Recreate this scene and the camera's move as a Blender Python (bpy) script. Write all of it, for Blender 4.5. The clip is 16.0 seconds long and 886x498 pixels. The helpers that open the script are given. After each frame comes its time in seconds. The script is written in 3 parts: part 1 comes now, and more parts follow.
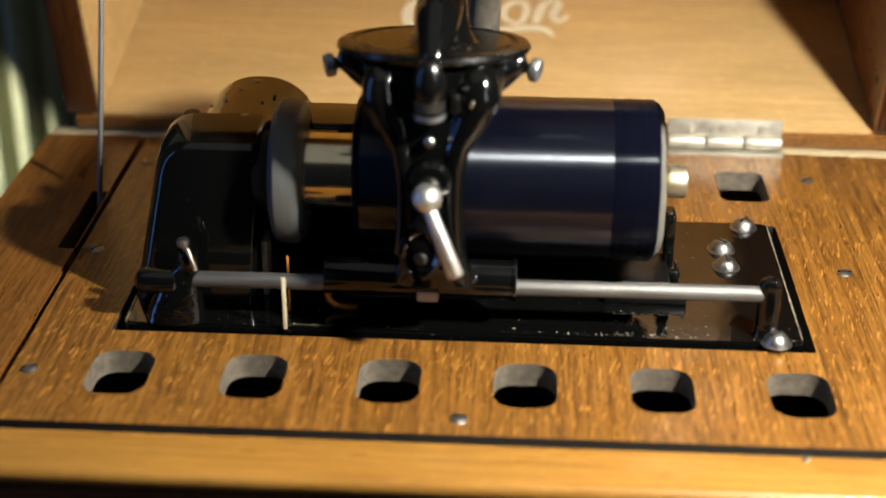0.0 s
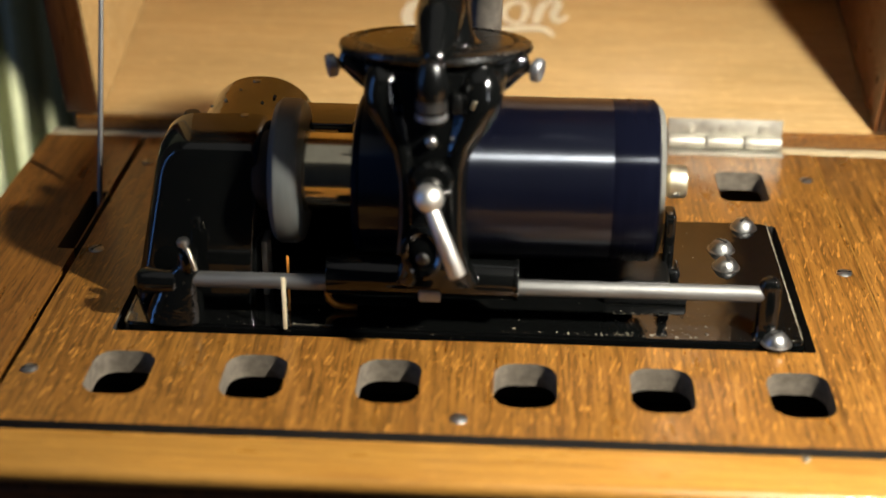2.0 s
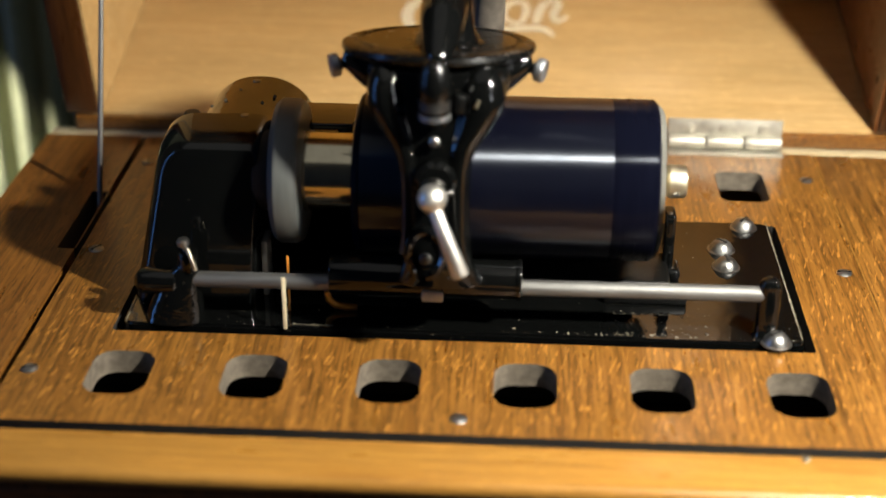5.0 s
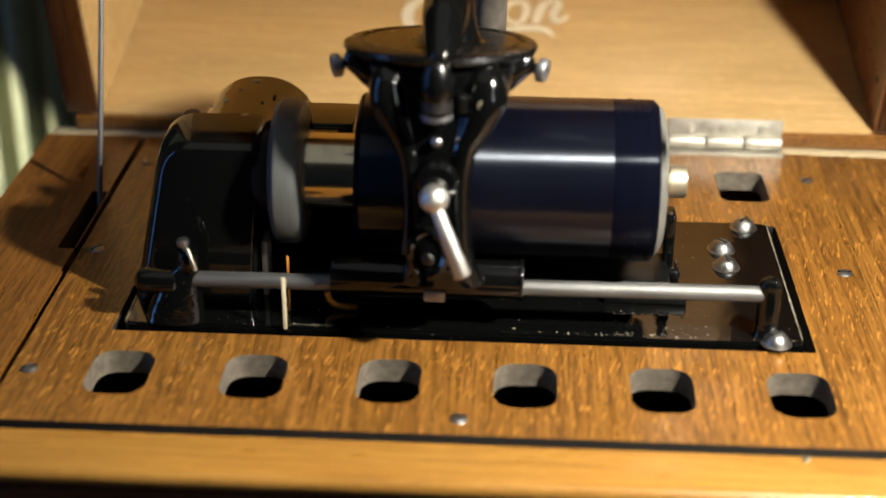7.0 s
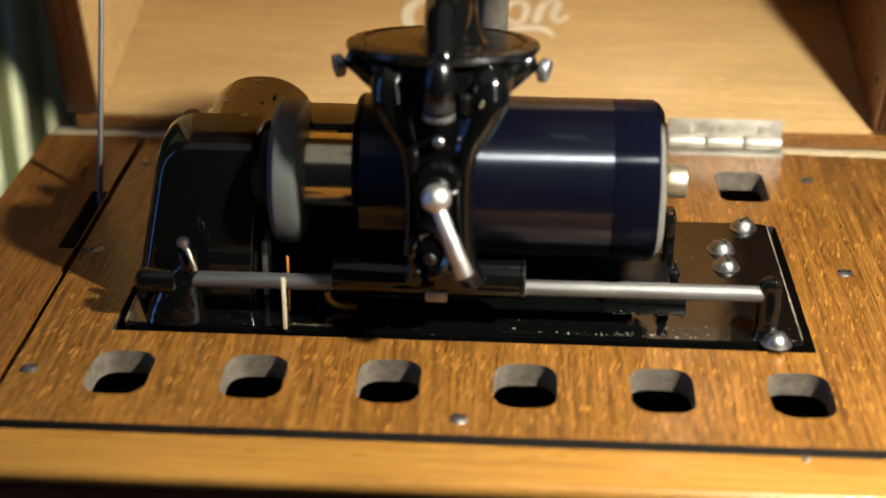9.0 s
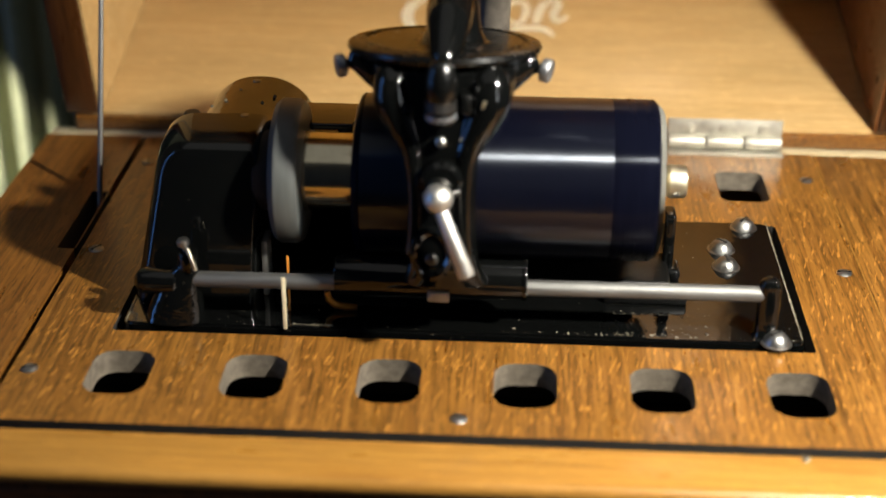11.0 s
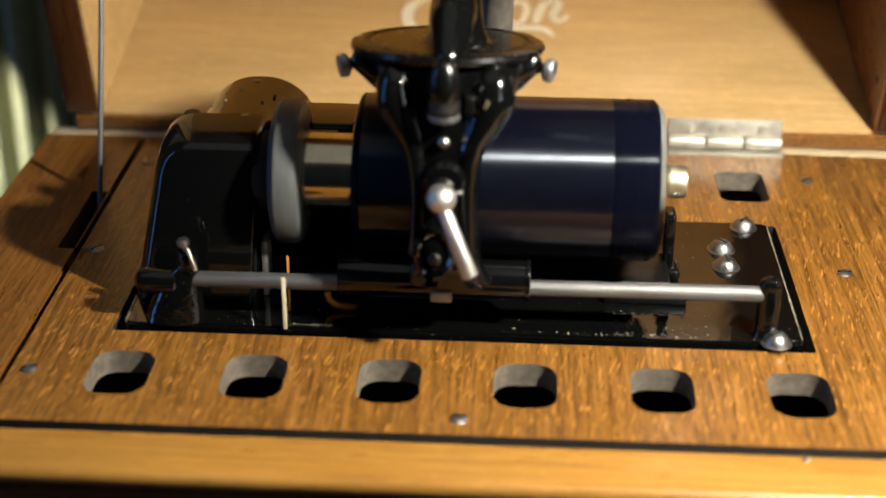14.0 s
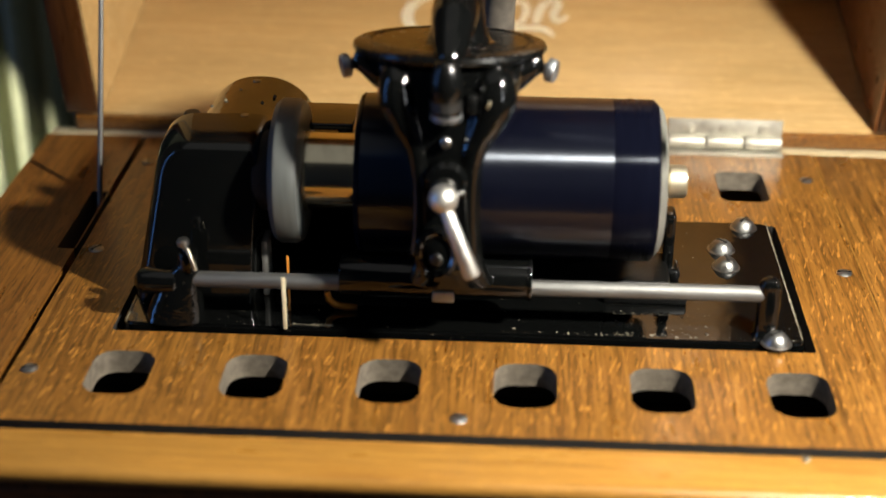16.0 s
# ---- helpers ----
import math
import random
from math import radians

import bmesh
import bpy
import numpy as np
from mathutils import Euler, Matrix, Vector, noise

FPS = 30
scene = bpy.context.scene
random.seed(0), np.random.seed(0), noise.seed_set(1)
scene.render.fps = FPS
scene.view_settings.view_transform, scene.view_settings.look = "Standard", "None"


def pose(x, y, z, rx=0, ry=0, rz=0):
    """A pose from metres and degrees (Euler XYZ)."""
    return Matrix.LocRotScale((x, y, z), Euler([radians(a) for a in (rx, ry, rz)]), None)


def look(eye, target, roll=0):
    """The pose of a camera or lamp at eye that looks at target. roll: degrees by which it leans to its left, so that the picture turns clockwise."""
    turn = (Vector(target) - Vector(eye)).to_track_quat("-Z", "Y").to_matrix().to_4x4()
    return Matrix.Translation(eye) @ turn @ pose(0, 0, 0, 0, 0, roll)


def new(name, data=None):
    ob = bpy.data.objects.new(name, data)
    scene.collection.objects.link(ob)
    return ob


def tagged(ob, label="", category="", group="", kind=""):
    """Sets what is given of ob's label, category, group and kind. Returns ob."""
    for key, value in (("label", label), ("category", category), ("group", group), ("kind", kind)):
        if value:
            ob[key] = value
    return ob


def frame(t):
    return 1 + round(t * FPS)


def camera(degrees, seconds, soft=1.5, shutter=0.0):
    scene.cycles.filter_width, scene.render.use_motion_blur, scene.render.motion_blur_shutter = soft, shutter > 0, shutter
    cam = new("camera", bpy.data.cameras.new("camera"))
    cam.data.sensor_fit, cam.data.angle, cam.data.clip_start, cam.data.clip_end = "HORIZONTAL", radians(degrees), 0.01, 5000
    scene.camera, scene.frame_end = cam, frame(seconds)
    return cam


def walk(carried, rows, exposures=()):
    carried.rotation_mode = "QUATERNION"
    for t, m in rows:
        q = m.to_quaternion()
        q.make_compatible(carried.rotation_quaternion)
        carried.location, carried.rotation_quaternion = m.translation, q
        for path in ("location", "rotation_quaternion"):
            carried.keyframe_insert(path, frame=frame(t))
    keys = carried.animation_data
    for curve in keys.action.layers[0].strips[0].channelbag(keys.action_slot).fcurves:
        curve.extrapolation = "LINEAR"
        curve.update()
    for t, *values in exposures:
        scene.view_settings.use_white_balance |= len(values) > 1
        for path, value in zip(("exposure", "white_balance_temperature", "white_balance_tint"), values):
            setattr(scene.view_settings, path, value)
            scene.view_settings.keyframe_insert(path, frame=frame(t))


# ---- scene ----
from mathutils.geometry import tessellate_polygon

# ---- camera and its stand ----
cam = camera(33.18, 16.0, soft=1.6, shutter=0.5)
CAM = Matrix(((0.9985356, -0.0304553, 0.0447124, 0.000343),
              (0.0536828, 0.4554599, -0.8886363, -0.469459),
              (0.0066990, 0.8897352, 0.4564278, 0.257232),
              (0, 0, 0, 1)))
walk(cam, [(0.0, CAM), (16.0, CAM)])
cam.data.dof.use_dof = True
cam.data.dof.focus_distance = 0.543
cam.data.dof.aperture_fstop = 6.0
scene.view_settings.exposure = 0.0

# ---- light ----
world = bpy.data.worlds.new("room_air")
scene.world = world
world.use_nodes = True
world.node_tree.nodes["Background"].inputs[0].default_value = (0.5, 0.6, 0.8, 1)
world.node_tree.nodes["Background"].inputs[1].default_value = 0.02


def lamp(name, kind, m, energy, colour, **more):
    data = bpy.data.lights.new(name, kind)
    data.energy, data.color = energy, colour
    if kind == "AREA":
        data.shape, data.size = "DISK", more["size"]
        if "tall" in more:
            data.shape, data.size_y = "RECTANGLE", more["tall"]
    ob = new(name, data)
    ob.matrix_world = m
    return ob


LAMP = (0.24, -0.19, 0.31)
lamp("desk_lamp_bulb", "AREA", look(LAMP, (-0.02, 0.02, 0.03)), 5.75, (1.0, 0.95, 0.84), size=0.026)
# Unseen blue lamp added for the blue reflections on left edges.
lamp("left_blue_strip", "AREA", look((-2.02, -0.66, 0.55), (0, -0.66, 0.55)), 8.0, (0.14, 0.38, 1.0), size=0.32, tall=1.9)
# Wide area lamp added overhead as soft fill; no such fixture is known.
lamp("overhead_fill", "AREA", look((-0.2, -0.6, 2.2), (-0.2, -0.5, 0)), 3.6, (1.0, 0.95, 0.86), size=2.6)
# White strip lamp added for tall highlights on the black enamel.
lamp("right_white_strip", "AREA", look((2.02, -1.72, 0.95), (0, -1.72, 0.95)), 8.0, (0.95, 0.97, 1.0), size=0.20, tall=1.6)
# Unseen spot added to light a patch of the curtain.
spot = lamp("curtain_patch_spot", "SPOT", look((-0.62, 0.12, 0.42), (-0.352, 0.45, -0.128)), 95.0, (1.0, 0.97, 0.80))
spot.data.spot_size, spot.data.spot_blend, spot.data.shadow_soft_size = radians(6.6), 0.22, 0.006


# ---- materials ----
def node_mat(name):
    m = bpy.data.materials.new(name)
    m.use_nodes = True
    nt = m.node_tree
    return m, nt, nt.nodes["Principled BSDF"]


def add(nt, kind, **kw):
    n = nt.nodes.new(kind)
    for k, v in kw.items():
        n.inputs[k].default_value = v
    return n


def ramp(nt, src, stops):
    n = nt.nodes.new("ShaderNodeValToRGB")
    e = n.color_ramp.elements
    while len(e) < len(stops):
        e.new(0.5)
    for el, (p, c) in zip(e, stops):
        el.position = p
        el.color = (*c, 1) if len(c) == 3 else (c[0], c[0], c[0], 1)
    nt.links.new(src, n.inputs[0])
    return n.outputs[0]


def mapped(nt, scale, rot=(0, 0, 0)):
    tc = nt.nodes.new("ShaderNodeTexCoord")
    mp = nt.nodes.new("ShaderNodeMapping")
    mp.inputs["Scale"].default_value = scale
    src = tc.outputs["Object"]
    if any(rot):
        turn = nt.nodes.new("ShaderNodeMapping")
        turn.inputs["Rotation"].default_value = rot
        nt.links.new(src, turn.inputs[0])
        src = turn.outputs[0]
    nt.links.new(src, mp.inputs[0])
    return mp.outputs[0]


def noise_tex(nt, vec, scale, detail=4, rough=0.55, dist=0.0):
    n = add(nt, "ShaderNodeTexNoise", Scale=scale, Detail=detail, Roughness=rough, Distortion=dist)
    nt.links.new(vec, n.inputs["Vector"])
    return n.outputs["Fac"]


def mix(nt, fac, a, b, blend="MIX"):
    n = nt.nodes.new("ShaderNodeMix")
    n.data_type, n.blend_type = "RGBA", blend
    for sock, v in ((n.inputs[0], fac), (n.inputs[6], a), (n.inputs[7], b)):
        if isinstance(v, (int, float)):
            sock.default_value = v
        elif isinstance(v, tuple):
            sock.default_value = (*v, 1)
        else:
            nt.links.new(v, sock)
    return n.outputs[2]


def bump(nt, bsdf, height, strength, dist=0.0004):
    b = nt.nodes.new("ShaderNodeBump")
    b.inputs["Strength"].default_value, b.inputs["Distance"].default_value = strength, dist
    nt.links.new(height, b.inputs["Height"])
    nt.links.new(b.outputs[0], bsdf.inputs["Normal"])


def oak(name, dark, mid, light, along="y", fleck=0.62, pores=0.75, rough=0.32, coat=0.25, skew=0.0, line=0.9):
    """Quarter-sawn oak: broad tone, grain lines, dark pores and pale ray flecks."""
    m, nt, b = node_mat(name)
    s = {"x": (1, 30, 30), "y": (30, 1, 30), "z": (30, 30, 1)}[along]
    s2 = {"x": (1, 13, 13), "y": (13, 1, 13), "z": (13, 13, 1)}[along]
    s3 = {"x": (1, 4, 4), "y": (4, 1, 4), "z": (4, 4, 1)}[along]
    v, v2, v3 = mapped(nt, s), mapped(nt, s2), mapped(nt, s3)
    v4 = mapped(nt, tuple(a * 2.1 if a > 1 else a for a in s3), (0, 0, skew))
    broad = noise_tex(nt, v3, 9, 3)
    grain = noise_tex(nt, v, 14, 5, 0.6, 0.6)
    col = ramp(nt, grain, [(0.28, dark), (0.50, mid), (0.72, light)])
    tone = ramp(nt, broad, [(0.3, (0.88,)), (0.7, (1.08,))])
    col = mix(nt, 1.0, col, tone, "MULTIPLY")
    lines = ramp(nt, noise_tex(nt, v, 36, 3, 0.5, 0.3), [(0.36, (line,)), (0.52, (1.0 + 0.2 * (1 - line),))])
    col = mix(nt, 1.0, col, lines, "MULTIPLY")
    fl = ramp(nt, noise_tex(nt, v4, 122, 2, 0.5, 0.3), [(0.60, (0.0,)), (0.67, (fleck,))])
    col = mix(nt, fl, col, tuple(min(1, c * 1.7) for c in light))
    po_src = noise_tex(nt, v2, 120, 2)
    po = ramp(nt, po_src, [(0.34, (pores,)), (0.41, (0.0,))])
    col = mix(nt, po, col, tuple(c * 0.35 for c in dark))
    nt.links.new(col, b.inputs["Base Color"])
    wear = ramp(nt, noise_tex(nt, v3, 30, 4), [(0.3, (rough - 0.07,)), (0.7, (rough + 0.12,))])
    nt.links.new(wear, b.inputs["Roughness"])
    b.inputs["Coat Weight"].default_value, b.inputs["Coat Roughness"].default_value = coat, 0.22
    bump(nt, b, po_src, 0.25, 0.0003)
    return m


def enamel(name, base=(0.0021, 0.0023, 0.0022), rough=0.045, dust=0.25, bumpy=0.08, ior=1.5):
    """Black japanned iron: glossy, a little wavy, with dust."""
    m, nt, b = node_mat(name)
    v = mapped(nt, (1, 1, 1))
    specks = ramp(nt, noise_tex(nt, v, 900, 2), [(0.70, (0.0,)), (0.78, (dust,))])
    col = mix(nt, specks, base, (0.16, 0.13, 0.09))
    nt.links.new(col, b.inputs["Base Color"])
    r = ramp(nt, noise_tex(nt, v, 120, 4), [(0.35, (rough,)), (0.75, (rough + 0.06,))])
    nt.links.new(r, b.inputs["Roughness"])
    b.inputs["IOR"].default_value = ior
    bump(nt, b, noise_tex(nt, v, 160, 3), bumpy, 0.0006)
    return m


def metal(name, colour, rough=0.25, spread=0.12, stretch=(1, 1, 1), metallic=1.0):
    m, nt, b = node_mat(name)
    v = mapped(nt, stretch)
    n = noise_tex(nt, v, 260, 4)
    col = mix(nt, ramp(nt, n, [(0.35, (0.0,)), (0.7, (1.0,))]), tuple(c * 0.78 for c in colour), colour)
    nt.links.new(col, b.inputs["Base Color"])
    nt.links.new(ramp(nt, n, [(0.3, (rough,)), (0.7, (rough + spread,))]), b.inputs["Roughness"])
    b.inputs["Metallic"].default_value = metallic
    bump(nt, b, n, 0.06, 0.0003)
    return m


def plain(name, c1, c2, rough=0.6, scale=60, stretch=(1, 1, 1)):
    m, nt, b = node_mat(name)
    n = noise_tex(nt, mapped(nt, stretch), scale, 5)
    nt.links.new(ramp(nt, n, [(0.3, c1), (0.7, c2)]), b.inputs["Base Color"])
    b.inputs["Roughness"].default_value = rough
    bump(nt, b, n, 0.15, 0.0004)
    return m


OAK_BOARD = oak("oak_board", (0.103, 0.0397, 0.0069), (0.190, 0.0800, 0.0135), (0.275, 0.1215, 0.0218), "y", skew=0.2, line=0.54, pores=0.75, fleck=0.85)
OAK_RAIL = oak("oak_rail", (0.250, 0.1093, 0.0186), (0.330, 0.1556, 0.0272), (0.400, 0.1991, 0.0384), "x", fleck=0.25, pores=0.35)
OAK_SIDE = oak("oak_side_rail", (0.100, 0.0371, 0.0069), (0.180, 0.0713, 0.0124), (0.250, 0.1065, 0.0193), "y", fleck=0.3, line=0.6)
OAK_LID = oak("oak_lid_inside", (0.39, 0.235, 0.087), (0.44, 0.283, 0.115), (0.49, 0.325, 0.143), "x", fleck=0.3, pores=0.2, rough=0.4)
# Dark oak; also paints shade on the lid's right lining and front board.
OAK_DARK = oak("oak_dark_and_shade", (0.070, 0.0229, 0.0060), (0.120, 0.0401, 0.0095), (0.170, 0.0621, 0.0138), "x", fleck=0.1)
DEEP_OAK = oak("deep_brown_oak", (0.030, 0.0095, 0.0026), (0.055, 0.0181, 0.0043), (0.080, 0.0286, 0.0069), "z", fleck=0.05)
SAWN = plain("sawn_wood_dusty", (0.09, 0.075, 0.055), (0.17, 0.14, 0.105), 0.8, 300)
# Near-black for recesses, gaps and slots: their shade put into the colour.
SHADE_BLACK = plain("shade_black", (0.006, 0.005, 0.004), (0.014, 0.011, 0.008), 0.9)
BLACK = enamel("black_enamel", rough=0.075)
LUMPY = enamel("lumpy_black_casting", rough=0.06, dust=0.4, bumpy=0.6)
SATIN_BLACK = enamel("satin_black", rough=0.2, dust=0.3)
BLACK_PLATE = enamel("black_enamel_plate", rough=0.02, dust=0.5, bumpy=0.2, ior=1.9)
DUSTY = enamel("dusty_black_enamel", rough=0.05, dust=0.6, bumpy=0.2)
MATTE_BLACK = enamel("dull_dusty_enamel", rough=0.24, dust=0.7, bumpy=0.2, ior=1.4)
SATIN = metal("satin_nickel", (0.72, 0.70, 0.65), 0.42, 0.12)
CAST = enamel("rough_black_casting", rough=0.34, dust=0.5, bumpy=0.3, ior=1.4)
STEEL = metal("brushed_steel", (0.23, 0.228, 0.218), 0.56, 0.14, (0.2, 4, 4))
NICKEL = metal("nickel_plate", (0.74, 0.68, 0.50), 0.14, 0.06)
HINGE = metal("dull_nickel_hinge", (0.62, 0.60, 0.52), 0.48, 0.15)
DARK_STEEL = metal("dark_steel", (0.10, 0.098, 0.095), 0.4, 0.15)
KNURL = metal("grey_knurled_steel", (0.36, 0.37, 0.39), 0.42, 0.15)
BRASS = metal("worn_brass_nickel", (0.62, 0.56, 0.42), 0.38, 0.15)
SCREW = metal("screw_steel", (0.36, 0.355, 0.34), 0.28, 0.2)
RUBBER = plain("grey_pulley_paint", (0.055, 0.059, 0.057), (0.072, 0.077, 0.074), 0.48, 80, (8, 1, 1))
# Pale colour stands in for the varnish sheen along the back rail.
SHEEN_OAK = oak("pale_sheen_oak", (0.42, 0.33, 0.18), (0.55, 0.45, 0.27), (0.64, 0.54, 0.35), "x", fleck=0.1, pores=0.2, coat=0.5)
PLASTER = plain("plaster_core", (0.08, 0.078, 0.068), (0.17, 0.166, 0.145), 0.6, 200)
WORN = plain("worn_paint_edge", (0.02, 0.017, 0.012), (0.30, 0.26, 0.18), 0.6, 350)
# Grey that paints the lamplight on the cover's right side.
LIT_FACE = plain("lit_face_grey", (0.10, 0.10, 0.095), (0.17, 0.17, 0.16), 0.5, 150)
DUST = plain("dust_grain", (0.10, 0.085, 0.06), (0.28, 0.25, 0.18), 0.8, 400)
CREAM = plain("cream_gilding", (0.78, 0.72, 0.56), (0.86, 0.80, 0.64), 0.5, 120)
IVORY = plain("pale_reed", (0.55, 0.47, 0.30), (0.68, 0.60, 0.42), 0.45, 200)
AMBER = plain("orange_tip", (0.6, 0.22, 0.03), (0.7, 0.30, 0.05), 0.4, 200)
CLIP = metal("tarnished_brass", (0.50, 0.24, 0.05), 0.35, 0.2)
HOSE = plain("grey_brown_hose", (0.05, 0.042, 0.034), (0.10, 0.085, 0.068), 0.55, 220)
CLOTH = plain("cream_curtain", (0.36, 0.37, 0.23), (0.47, 0.48, 0.32), 0.9, 260, (0.3, 1, 1))
# Unseen wall colour, dark so that the black enamel reflects little.
WALL_DARK = plain("dark_unseen_wall", (0.075, 0.07, 0.062), (0.10, 0.094, 0.084), 0.85, 6)
WALL = plain("dim_wall_paint", (0.28, 0.275, 0.26), (0.33, 0.325, 0.31), 0.85, 6)
FLOORING = plain("dark_floor", (0.05, 0.035, 0.025), (0.09, 0.065, 0.045), 0.5, 8)
TABLE = plain("dark_table_wood", (0.014, 0.008, 0.005), (0.03, 0.017, 0.010), 0.4, 40, (1, 8, 8))


def groove_mat(name, fine):
    """Blue-black celluloid; the grooved band scatters along the turning direction."""
    m, nt, b = node_mat(name)
    v = mapped(nt, (1, 0.02, 0.02))
    n = noise_tex(nt, v, 1500, 3)
    nt.links.new(ramp(nt, n, [(0.3, (0.0016, 0.0019, 0.0048)), (0.7, (0.0024, 0.0028, 0.0070))]), b.inputs["Base Color"])
    r = 0.28 if fine else 0.26
    nt.links.new(ramp(nt, noise_tex(nt, mapped(nt, (1, 0.2, 0.2)), 240, 4), [(0.3, (r,)), (0.7, (r + 0.03,))]), b.inputs["Roughness"])
    b.inputs["IOR"].default_value = 1.5
    b.inputs["Specular IOR Level"].default_value = 0.64 if fine else 0.04
    b.inputs["Specular Tint"].default_value = (0.78, 0.86, 1.0, 1)
    tan = nt.nodes.new("ShaderNodeTangent")
    tan.direction_type, tan.axis = "RADIAL", "X"
    nt.links.new(tan.outputs[0], b.inputs["Tangent"])
    b.inputs["Anisotropic"].default_value, b.inputs["Anisotropic Rotation"].default_value = 1.0, 0.25
    return m


RECORD = groove_mat("blue_record_grooved", True)
RECORD_EDGE = groove_mat("blue_record_margin", False)


# ---- mesh helpers ----
def thing(name, label, category, group="", kind="", at=(0, 0, 0)):
    ob = new(name)
    ob.empty_display_size = 0.01
    ob.location = at
    return tagged(ob, label, category, group, kind)


def mesh_ob(name, bm, material, smooth=True):
    bmesh.ops.recalc_face_normals(bm, faces=bm.faces)
    me = bpy.data.meshes.new(name)
    bm.to_mesh(me)
    bm.free()
    me.materials.append(material)
    if smooth:
        me.polygons.foreach_set("use_smooth", [True] * len(me.polygons))
        me.set_sharp_from_angle(angle=radians(35))
    return new(name, me)


def part(name, bm, material, parent, label=""):
    ob = mesh_ob(name, bm, material)
    ob.parent = parent
    if label:
        tagged(ob, label)
    return ob


def box(x0, x1, y0, y1, z0, z1, bevel=0.0006, seg=2, bm=None):
    bm = bm or bmesh.new()
    m = Matrix.Translation(((x0 + x1) / 2, (y0 + y1) / 2, (z0 + z1) / 2)) @ Matrix.Diagonal((x1 - x0, y1 - y0, z1 - z0, 1))
    vs = bmesh.ops.create_cube(bm, size=1, matrix=m)["verts"]
    if bevel:
        es = list({e for v in vs for e in v.link_edges})
        bmesh.ops.bevel(bm, geom=es, offset=bevel, segments=seg, profile=0.5, affect="EDGES", clamp_overlap=True)
    return bm


def lathe(profile, m=None, segs=48, bm=None):
    """Turns (radius, height) pairs about local z, then places by m."""
    bm = bm or bmesh.new()
    m = m or Matrix()
    rings = []
    for r, h in profile:
        if r < 1e-7:
            rings.append([bm.verts.new(m @ Vector((0, 0, h)))])
        else:
            rings.append([bm.verts.new(m @ Vector((r * math.cos(2 * math.pi * i / segs), r * math.sin(2 * math.pi * i / segs), h))) for i in range(segs)])
    for a, b in zip(rings, rings[1:]):
        for i in range(segs):
            j = (i + 1) % segs
            if len(a) == 1 and len(b) == 1:
                continue
            if len(a) == 1:
                bm.faces.new((a[0], b[i], b[j]))
            elif len(b) == 1:
                bm.faces.new((a[i], b[0], a[j]))
            else:
                bm.faces.new((a[i], b[i], b[j], a[j]))
    return bm


ALONG_X = Matrix.Rotation(radians(90), 4, "Y")


def rod_mesh(a, b, r, r2=None, segs=24, cap=0.25, bm=None):
    a, b = Vector(a), Vector(b)
    r2 = r if r2 is None else r2
    L = (b - a).length
    m = Matrix.Translation(a) @ (b - a).to_track_quat("Z", "Y").to_matrix().to_4x4()
    c, d = r * cap, r2 * cap
    return lathe([(0, 0), (r - c, 0), (r - c * 0.3, c * 0.3), (r, c), (r2, L - d), (r2 - d * 0.3, L - d * 0.3), (r2 - d, L), (0, L)], m, segs, bm)


def tube_path(points, radii, segs=24, bm=None, caps=True):
    """A round tube through points, with a radius at each."""
    bm = bm or bmesh.new()
    pts = [Vector(p) for p in points]
    rings = []
    up = Vector((1, 0, 0))
    for i, p in enumerate(pts):
        t = (pts[min(i + 1, len(pts) - 1)] - pts[max(i - 1, 0)]).normalized()
        s = (up - t * up.dot(t)).normalized()
        w = t.cross(s)
        rings.append([bm.verts.new(p + radii[i] * (math.cos(a) * s + math.sin(a) * w)) for a in (2 * math.pi * k / segs for k in range(segs))])
    for a, b in zip(rings, rings[1:]):
        for i in range(segs):
            j = (i + 1) % segs
            bm.faces.new((a[i], a[j], b[j], b[i]))
    if caps:
        bm.faces.new(rings[0])
        bm.faces.new(rings[-1])
    return bm


def spline(pts, n=8):
    """Catmull-Rom through tuples of any length."""
    out = []
    P = [pts[0], *pts, pts[-1]]
    for i in range(1, len(P) - 2):
        for k in range(n):
            t = k / n
            out.append(tuple(0.5 * (2 * b + (c - a) * t + (2 * a - 5 * b + 4 * c - d) * t * t + (3 * b - a - 3 * c + d) * t ** 3)
                             for a, b, c, d in zip(P[i - 1], P[i], P[i + 1], P[i + 2])))
    out.append(tuple(pts[-1]))
    return out


def loft(sections, segs=40, power=3.2, power_top=None, bm=None):
    """Super-elliptic sections (x0, x1, y0, y1, z) stacked up."""
    bm = bm or bmesh.new()
    rings = []
    for i, (x0, x1, y0, y1, z) in enumerate(sections):
        ring = []
        pw = power + ((power_top or power) - power) * i / (len(sections) - 1)
        for k in range(segs):
            a = 2 * math.pi * k / segs
            c, s = math.cos(a), math.sin(a)
            ring.append(bm.verts.new(((x0 + x1) / 2 + (x1 - x0) / 2 * math.copysign(abs(c) ** (2 / pw), c),
                                      (y0 + y1) / 2 + (y1 - y0) / 2 * math.copysign(abs(s) ** (2 / pw), s), z)))
        rings.append(ring)
    for a, b in zip(rings, rings[1:]):
        for i in range(segs):
            j = (i + 1) % segs
            bm.faces.new((a[i], a[j], b[j], b[i]))
    bm.faces.new(rings[0])
    bm.faces.new(rings[-1])
    return bm


